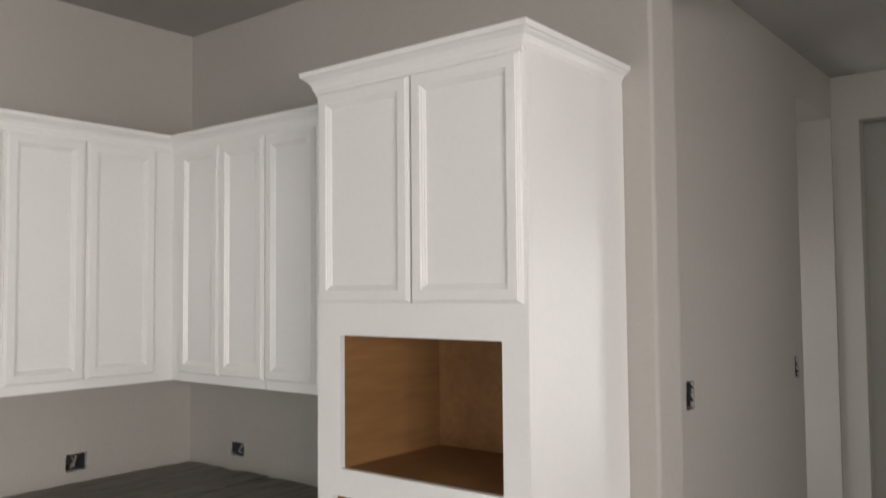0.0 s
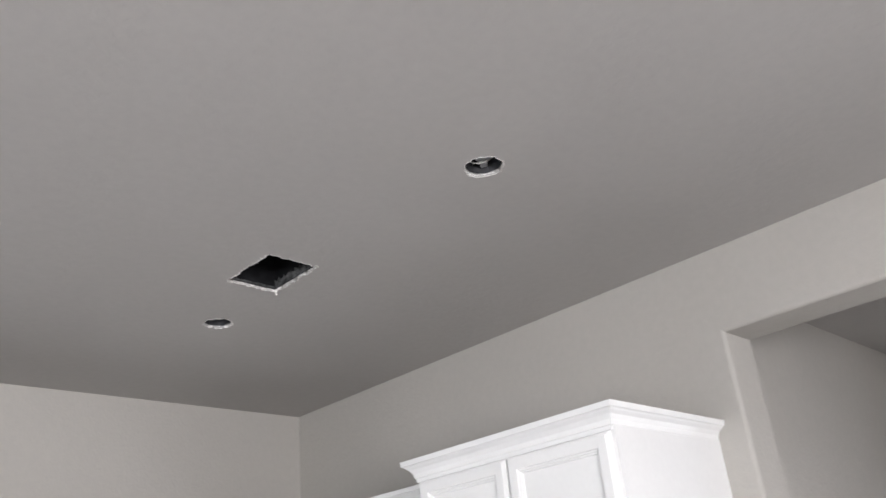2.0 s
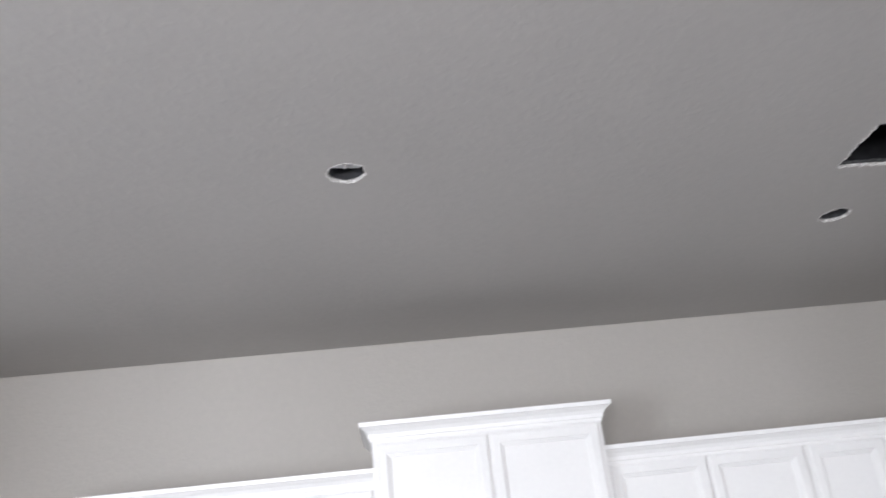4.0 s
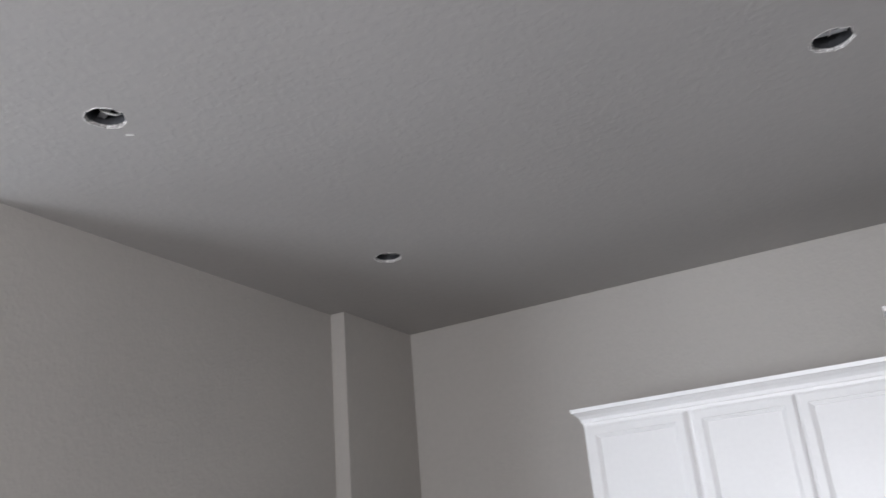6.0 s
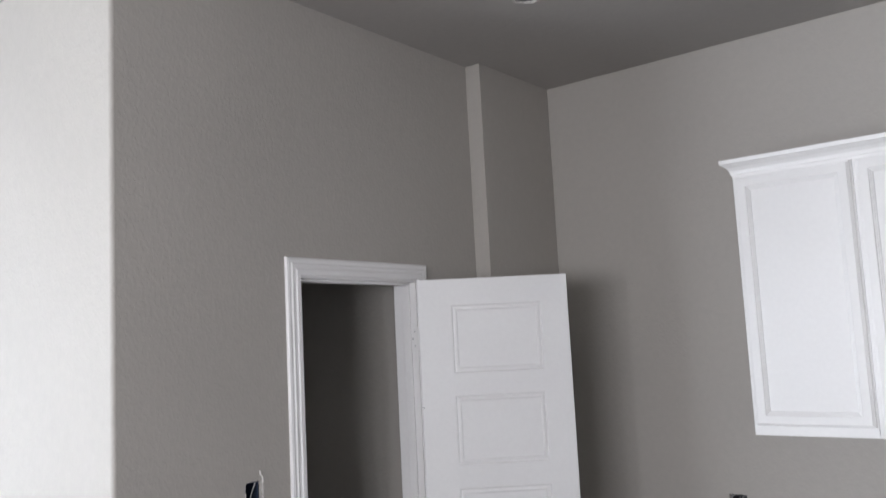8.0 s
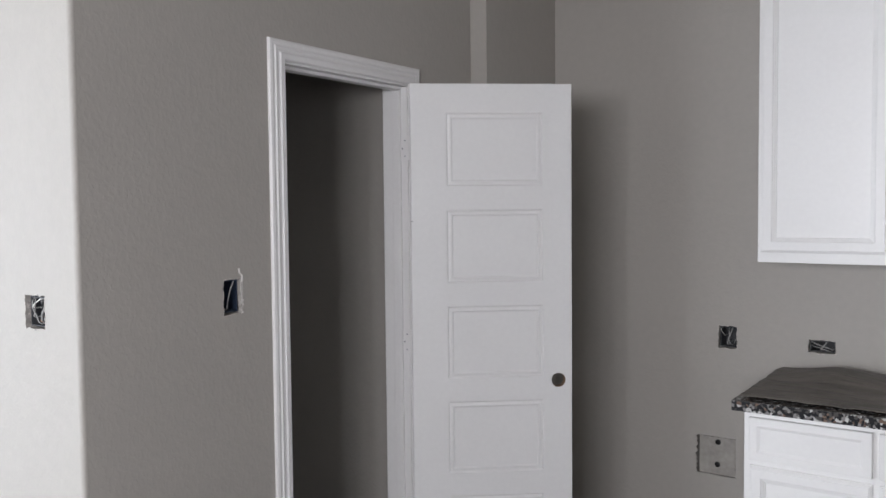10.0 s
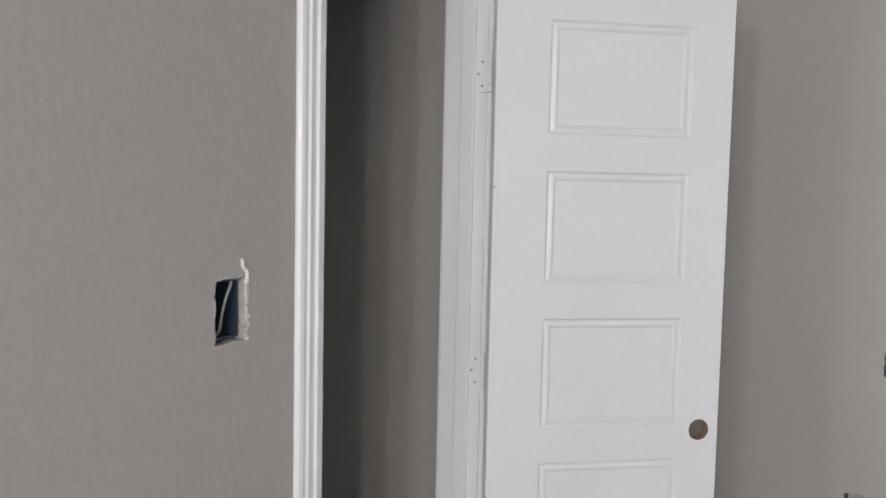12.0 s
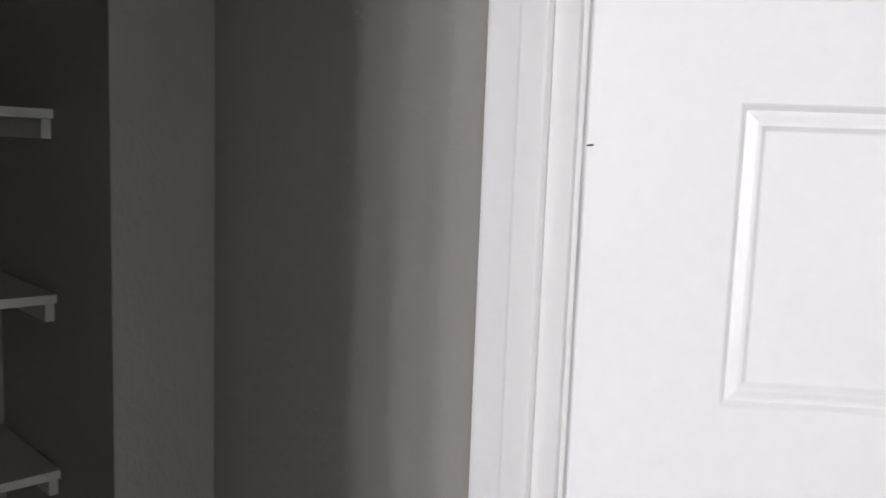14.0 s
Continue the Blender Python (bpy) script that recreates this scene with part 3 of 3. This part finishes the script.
def oven_tower():
    """Tall cabinet with two empty appliance openings lined in plywood."""
    ob = thing("oven_cabinet", "tall white oven cabinet with empty wood-lined openings", "cabinet", on_east(TX, TY0), "")
    w = TY0 - TY1
    o1 = (0.103, 0.725, 1.202, 1.621)
    o2 = (0.071, 0.725, 0.45, 1.116)
    bm = plate(Matrix.Identity(4), rect(0, w, 0.1, 2.420), [rect(*o1), rect(*o2)], 0.02)
    part("face_frame", bm, WHITE, ob)
    part("side_panel", box_mesh(0.0, 0.018, 0.0, 2.420, -0.583, -0.0205), WHITE, ob)
    part("side_panel", box_mesh(w - 0.018, w, 0.0, 2.420, -0.583, -0.0205), WHITE, ob)
    part("top", box_mesh(0.018, w - 0.018, 2.39, 2.41, -0.583, -0.0205), WHITE, ob)
    part("toe_kick", box_mesh(0.018, w - 0.018, 0.0, 0.1, -0.12, -0.07), WHITE, ob)
    for u0, u1, v0, v1 in (o1, o2):
        for a in ((u0 - 0.012, u0 - 0.001, v0 - 0.001, v1 + 0.001, -0.505, -0.021), (u1 + 0.001, u1 + 0.012, v0 - 0.001, v1 + 0.001, -0.505, -0.021)):
            part("lining", box_mesh(*a, bevel=0), PLYWOOD, ob, "bare brown plywood lining")
        part("lining", box_mesh(u0 - 0.012, u1 + 0.012, v0 - 0.014, v0 - 0.001, -0.505, -0.021, bevel=0), PLYWOOD, ob, "bare brown plywood shelf")
        part("lining", box_mesh(u0 - 0.012, u1 + 0.012, v1 + 0.001, v1 + 0.014, -0.505, -0.021, bevel=0), PLYWOOD, ob, "bare brown plywood top")
        part("lining", box_mesh(u0 - 0.012, u1 + 0.012, v0 - 0.014, v1 + 0.014, -0.52, -0.506, bevel=0), PLYWOOD, ob, "bare brown plywood back")
    for a, b in ((0.018, 0.406), (0.414, w - 0.014)):
        cabinet_door(b - a, 2.404 - 1.724, ob, Matrix.Translation((a, 1.724, 0.0195)))
    part("drawer_front", box_mesh(0.02, w - 0.02, 0.13, 0.42, 0.0, 0.019), WHITE, ob)
    return ob


oven_tower()
crown("crown_moulding", "white crown moulding round the oven cabinet top",
      [(-0.3, TY0, 2.407), (TX - 0.001, TY0, 2.407), (TX - 0.001, TY1 + 0.012, 2.407), (-0.003, TY1 + 0.012, 2.407)])


def base_cabinet(name, label, m, w, depth, n):
    ob = thing(name, label, "cabinet", m, "base cabinets")
    part("body", box(bmesh.new(), 0.0006, w - 0.0006, 0.1, 0.888, -depth, 0, bevel=0.0015), WHITE, ob)
    part("toe_kick", box(bmesh.new(), 0.0006, w - 0.0006, 0.0, 0.0995, -depth, -0.07), WHITE, ob)
    for a, b in fronts(w, n, 0.02, 0.02):
        bm, fields = panelled(b - a, 0.145, 0.019, [(0.026, b - a - 0.026, 0.026, 0.119)], [(0.004, -0.002), (0.01, -0.005)])
        d = part("drawer_front", bm, WHITE, ob)
        d.matrix_local = Matrix.Translation((a, 0.725, 0.0195))
        for f in fields:
            part("panel", f, WHITE, d)
        cabinet_door(b - a, 0.575, ob, Matrix.Translation((a, 0.13, 0.0195)))
    return ob


for x, w, n in ((-3.965, 0.81, 2), (-3.155, 0.81, 2), (-2.345, 0.81, 2), (-1.535, 0.90, 2)):
    base_cabinet("base_cabinet", "white base cabinet under the granite counter", on_north(x, -0.62), w, 0.615, n)
base_cabinet("base_cabinet", "white base cabinet beside the oven tower", on_east(-0.60, -0.64), 0.90, 0.595, 2)


def slab(name, outer, z0, z1, mat, label, category):
    m = face_on((0, 0, z1), (1, 0, 0), (0, 1, 0))
    return tagged(link_mesh(name, plate(m, outer, [], z1 - z0), mat), label, category)


COUNTER = [(-3.998, -0.003), (-3.998, -0.655), (-0.635, -0.655), (-0.635, -1.540), (-0.003, -1.540), (-0.003, -0.003)]
slab("countertop", COUNTER, 0.890, 0.925, GRANITE, "speckled dark granite worktop with exposed front edge", "countertop")


def film_sheet():
    """Wrinkled protective sheet laid on the worktop, its end puffed up."""
    bm = bmesh.new()
    grid = {}
    nx, ny = 150, 26
    rnd = Vector((3.1, 8.7, 1.3))
    for i in range(nx + 1):
        for j in range(ny + 1):
            x = -3.985 + 3.975 * i / nx
            y = -0.012 - 0.60 * j / ny
            d = x + 3.985
            puff = 0.042 * math.exp(-((d - 0.24) / 0.16) ** 2) * math.exp(-((y + 0.16) / 0.16) ** 2)
            wr = noise.noise(Vector((x * 3.0, y * 16.0, 0)) + rnd) * 0.006 + noise.noise(Vector((x * 14, y * 9, 4)) + rnd) * 0.004
            grid[i, j] = bm.verts.new((x, y, 0.934 + max(wr, -0.006) + puff))
    for i in range(nx):
        for j in range(ny):
            bm.faces.new((grid[i, j], grid[i + 1, j], grid[i + 1, j + 1], grid[i, j + 1]))
    g2 = {}
    nx, ny = 22, 38
    for i in range(nx + 1):
        for j in range(ny + 1):
            x = -0.012 - 0.60 * i / nx
            y = -0.60 - 0.93 * j / ny
            wr = noise.noise(Vector((x * 14.0, y * 3.0, 0)) + rnd) * 0.006 + noise.noise(Vector((x * 9, y * 14, 4)) + rnd) * 0.004
            g2[i, j] = bm.verts.new((x, y, 0.9342 + max(wr, -0.006)))
    for i in range(nx):
        for j in range(ny):
            bm.faces.new((g2[i, j], g2[i + 1, j], g2[i + 1, j + 1], g2[i, j + 1]))
    ob = link_mesh("protective_sheet", bm, FILM, smooth=True)
    so = ob.modifiers.new("thickness", "SOLIDIFY")
    so.thickness, so.offset = 0.0012, 1
    return tagged(ob, "dusty wrinkled brown protective sheet on the worktop", "protective sheet")


film_sheet()

# ---- cut-outs ----


def recessed_can(x, y, loop, turn, k):
    """Bare recessed light housing seen through a rough round hole."""
    ob = thing("recessed_light", "unfinished recessed light can in a rough ceiling hole", "recessed light", pose(0, 0, 0), "ceiling light cans")
    rim("ragged_rim", down, loop, 0.0022, 0.0012, 0.0065, ob, GYPSUM)
    bm = bmesh.new()
    n, z0, z1 = 28, H + 0.0062, H + 0.14
    a = [bm.verts.new((x + 0.0478 * math.cos(2 * math.pi * i / n), y + 0.0478 * math.sin(2 * math.pi * i / n), z0 + RNG.uniform(0, 0.003))) for i in range(n)]
    b = [bm.verts.new((v.co.x, v.co.y, z1)) for v in a]
    bridge(bm, a, b)
    bm.faces.new(b)
    part("housing", bm, TIN, ob, "dark metal can", smooth=False)
    c, s = math.cos(turn), math.sin(turn)
    bm = box_mesh(-0.041, 0.041, -0.010, 0.010, 0.022, 0.0245, bevel=0.0006)
    bmesh.ops.transform(bm, matrix=Matrix.Translation((x, y, H)) @ Matrix.Rotation(turn, 4, "Z"), verts=bm.verts)
    part("bracket", bm, STEEL, ob, "pale steel socket bracket")
    bm = bmesh.new()
    bmesh.ops.create_cone(bm, cap_ends=True, segments=20, radius1=0.021, radius2=0.025, depth=0.045,
                          matrix=Matrix.Translation((x + 0.012 * c, y + 0.012 * s, H + 0.056)))
    part("socket", bm, STEEL, ob)
    bm = bmesh.new()
    tube(bm, [(x - 0.03 * c, y - 0.03 * s, H + 0.10), (x - 0.035 * s, y + 0.035 * c, H + 0.022), (x + 0.03 * s, y - 0.02 * c, H + 0.03), (x + 0.02, y, H + 0.10)], 0.003)
    part("wire", bm, WIREW, ob, "pale looped cable")
    if k == 4:
        bm = box_mesh(-0.011, 0.011, -0.004, 0.004, -0.0022, -0.0003, bevel=0.0008)
        bmesh.ops.transform(bm, matrix=Matrix.Translation((x - 0.02, y + 0.095, H)) @ Matrix.Rotation(0.6, 4, "Z"), verts=bm.verts)
        part("plaster_chip", bm, GYPSUM, ob, "stray white chip of torn drywall")
    return ob


for k, ((x, y), loop) in enumerate(zip(CANS, can_loops)):
    recessed_can(x, y, loop, 0.7 + 1.3 * k, k)


def vent_hole():
    ob = thing("vent_opening", "rough square duct opening cut in the ceiling", "vent opening")
    rim("ragged_rim", down, vent_loop, 0.0022, 0.0011, 0.0068, ob, GYPSUM)
    x0, x1, y0, y1 = VENT[0] + 0.0045, VENT[1] - 0.0045, VENT[2] + 0.0045, VENT[3] - 0.0045
    z0, z1 = H + 0.007, H + 0.32
    # duct walls and top: shade inside the hole is put into their colour
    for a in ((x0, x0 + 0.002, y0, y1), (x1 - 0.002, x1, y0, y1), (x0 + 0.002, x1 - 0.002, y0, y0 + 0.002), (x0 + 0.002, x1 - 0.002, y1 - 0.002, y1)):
        part("duct_side", box_mesh(*a, z0, z1, bevel=0), DUCT_SHADE, ob)
    part("duct_top", box_mesh(x0, x1, y0, y1, z1 + 0.0005, z1 + 0.0025, bevel=0), DUCT_SHADE, ob)
    # frayed liner along two sides, its upper edge torn
    for a, b, top in (((x1 - 0.004, y0 + 0.004), (x1 - 0.004, y1 - 0.004), 0.034), ((x0 + 0.004, y1 - 0.004), (x1 - 0.006, y1 - 0.004), 0.008)):
        bm = bmesh.new()
        n = 34
        lo, hi = [], []
        for i in range(n + 1):
            f = i / n
            px, py = a[0] + (b[0] - a[0]) * f, a[1] + (b[1] - a[1]) * f
            lo.append(bm.verts.new((px, py, z0 + 0.0005)))
            hi.append(bm.verts.new((px - RNG.uniform(0, 0.003), py - RNG.uniform(0, 0.003), z0 + 0.001 + top * RNG.uniform(0.6, 1.0))))
        for i in range(n):
            bm.faces.new((lo[i], lo[i + 1], hi[i + 1], hi[i]))
        liner = part("frayed_liner", bm, LINER, ob, "torn grey duct liner")
        so = liner.modifiers.new("thickness", "SOLIDIFY")
        so.thickness = 0.0012
    for i in range(3):
        xx = x0 + 0.028 + 0.044 * i
        part("tab", box_mesh(xx, xx + 0.030, y1 - 0.007, y1 - 0.0055, H + 0.155 - 0.004 * i, H + 0.172, bevel=0.0004), STEEL, ob, "bent sheet-metal tab")
    bm = bmesh.new()
    tube(bm, [(VENT[1] - 0.002, VENT[3] - 0.004, H + 0.001), (VENT[1] + 0.001, VENT[3] - 0.001, H - 0.006), (VENT[1] + 0.004, VENT[3] + 0.002, H - 0.008)], 0.0035, 7)
    part("torn_paper", bm, GYPSUM, ob, "curl of torn white drywall paper")
    return ob


vent_hole()


def junction_box(m, loop, b, label, mat, wires, group="rough-in electrical boxes", torn=False, front=(), edge=None):
    """Open device box set in the wall: ragged cut, plastic shell, cables folded inside."""
    u0, u1, v0, v1 = b
    ob = thing("electrical_box", label, "electrical box", None, group)
    rim("ragged_rim", m, loop, 0.0028, 0.0010, 0.014, ob, edge or SCUFF)
    e, d = 0.004, 0.085
    bm = bmesh.new()
    a = [bm.verts.new(m @ Vector((u, v, -0.013))) for u, v in rect(u0 + e, u1 - e, v0 + e, v1 - e)]
    a2 = [bm.verts.new(m @ Vector((u, v, -0.013))) for u, v in rect(u0 + e + 0.003, u1 - e - 0.003, v0 + e + 0.003, v1 - e - 0.003)]
    c = [bm.verts.new(m @ Vector((u, v, -d))) for u, v in rect(u0 + e + 0.004, u1 - e - 0.004, v0 + e + 0.004, v1 - e - 0.004)]
    c2 = [bm.verts.new(m @ Vector((u, v, -d - 0.003))) for u, v in rect(u0 + e, u1 - e, v0 + e, v1 - e)]
    bridge(bm, a, a2), bridge(bm, a2, c), bridge(bm, a, c2)
    bm.faces.new(c)
    bm.faces.new(c2)
    part("shell", bm, mat, ob)
    # folded conductors close to the front
    for k, (ua, va, ub, vb) in enumerate(front):
        bm = bmesh.new()
        p, q = Vector((u0 + (u1 - u0) * ua, v0 + (v1 - v0) * va, -0.016)), Vector((u0 + (u1 - u0) * ub, v0 + (v1 - v0) * vb, -0.019))
        bow = Vector((0.08 * (v1 - v0) * (1 if k % 2 else -1), 0, 0.006))
        pts = [p + Vector((0, 0, -0.03)), p, p.lerp(q, 0.35) + bow, p.lerp(q, 0.7) + bow * 0.6, q, q + Vector((0.004, 0.004, -0.03))]
        tube(bm, [m @ x for x in pts], (0.0021, 0.0017)[k % 2])
        part("wire", bm, WIREW if k % 3 == 2 else WIREG, ob, "pale folded wire")
    for k in range(wires):
        bm = bmesh.new()
        w, h = u1 - u0, v1 - v0
        r = random.Random(int(1000 * (u0 + v0)) + k)
        lean = (0.62, 0.30, 0.45, 0.75, 0.2, 0.55)[k % 6]
        a, b = u0 + w * lean, u0 + w * (0.88 - 0.75 * lean)
        pts = [(a - 0.004, v1 - 0.012, -0.056), (a, v1 - 0.2 * h, -0.034), (0.55 * a + 0.45 * b, v0 + 0.5 * h, -0.020 - 0.004 * k),
               (b, v0 + 0.2 * h, -0.024), (b + w * r.uniform(0.02, 0.16), v0 + 0.12 * h, -0.040), (b + w * 0.15, v0 + 0.3 * h, -0.058)]
        tube(bm, [m @ Vector(p) for p in pts], (0.0032, 0.0022, 0.0018, 0.0016)[k % 4])
        part("wire", bm, (WIREG, BLACKW, WIREG, COPPER)[k % 4], ob, ("dusty pale cable", "black wire", "dusty pale cable", "bare copper wire")[k % 4])
    if torn:
        bm = bmesh.new()
        pts = [(u1 + 0.001, v1 - 0.012), (u1 + 0.003, v1 + 0.006), (u1 - 0.005, v1 + 0.016), (u1 - 0.008, v1 + 0.030)]
        tube(bm, [m @ Vector((u, v, 0.001)) for u, v in pts], 0.0032, 7)
        part("torn_paper", bm, GYPSUM, ob, "curl of torn white drywall paper")
        bm = bmesh.new()
        for i in range(70):
            v = v0 + (v1 - v0) * RNG.uniform(-0.02, 1.04)
            r = RNG.uniform(0.0009, 0.0026)
            c = m @ Vector((u1 + RNG.choice((0.0005, 0.002, 0.0035, 0.006)) + RNG.uniform(-0.001, 0.0015), v, 0.0006))
            bmesh.ops.create_icosphere(bm, subdivisions=1, radius=r, matrix=Matrix.Translation(c) @ pose(0, 0, 0, RNG.uniform(0, 90)) @ Matrix.Diagonal((0.5, 1, RNG.uniform(0.8, 2.2), 1)))
        part("crumbled_edge", bm, GYPSUM, ob, "crumbled white gypsum edge")
    return ob


junction_box(north, loops_n[0], BOX_N[0], "open double outlet box above the counter", GREYBOX, 4)
junction_box(north, loops_n[1], BOX_N[1], "open outlet box by the counter end", GREYBOX, 3, front=((0.15, 0.9, 0.3, 0.55),))
junction_box(north, loops_n[2], BOX_N[2], "sideways open outlet box over the counter", DARKBOX, 2, front=((0.08, 0.82, 0.88, 0.30), (0.12, 0.5, 0.8, 0.12)))
junction_box(east, loops_e[0], (-BOX_E[0][1], -BOX_E[0][0], *BOX_E[0][2:]), "open outlet box near the kitchen corner", GREYBOX, 3)
junction_box(pantry, loops_p[0], BOX_P[0], "open blue switch box with torn drywall edge", BLUE, 0, torn=True, front=((0.76, 0.95, 0.36, 0.12),))
junction_box(psouth, loops_s[0], BOX_S[0], "wide open switch box full of cables", GREYBOX, 6,
             front=((0.15, 0.88, 0.42, 0.12), (0.3, 0.92, 0.12, 0.3), (0.2, 0.6, 0.5, 0.9)))
for b, loop in zip(HALL_BOX, loops_h):
    junction_box(hallw, loop, b, "open switch box in the hall wall", DARKBOX, 2, edge=DARKBOX)


def rough_plate():
    """Square metal cover with two knockout holes, skimmed over, ragged at one side."""
    u0, u1, v0, v1 = BOX_N[3]
    ob = thing("outlet_plate", "square rough-in plate with two round knockouts", "electrical box", None, "rough-in electrical boxes")
    holes = [[(u + 0.012 * math.cos(2 * math.pi * i / 20), v + 0.012 * math.sin(2 * math.pi * i / 20)) for i in range(20)]
             for u, v in ((-4.246, 0.583), (-4.248, 0.487))]
    m = north @ Matrix.Translation((0, 0, -0.004))
    part("plate", plate(m, rect(u0 + 0.011, u1 - 0.0022, v0 + 0.002, v1 - 0.0025), holes, 0.002), PATCH, ob)
    rim("ragged_rim", north, loops_n[3], 0.002, 0.0006, 0.014, ob, PATCH)
    bm = box_mesh(u0 - 0.002, u1 + 0.002, v0 - 0.002, v1 + 0.002, -0.06, -0.056, bevel=0)
    bmesh.ops.transform(bm, matrix=north, verts=bm.verts)
    part("box_back", bm, TIN, ob)
    return ob


rough_plate()

# ---- pantry shelves ----


def pantry_shelf(z):
    ob = thing("pantry_shelf", "white painted wood shelf on cleats in the dark pantry", "shelf", None, "pantry shelves")
    part("board", box_mesh(-6.459, -6.13, -2.22, -1.1465, z - 0.017, z), SHELFW, ob)
    part("cleat", box_mesh(-6.459, -6.145, -1.163, -1.1460, z - 0.052, z - 0.0175), SHELFW, ob)
    part("cleat", box_mesh(-6.459, -6.442, -2.22, -1.1635, z - 0.052, z - 0.0175), SHELFW, ob)
    return ob


for z in (0.255, 0.585, 0.915, 1.245, 1.575, 1.905):
    pantry_shelf(z)
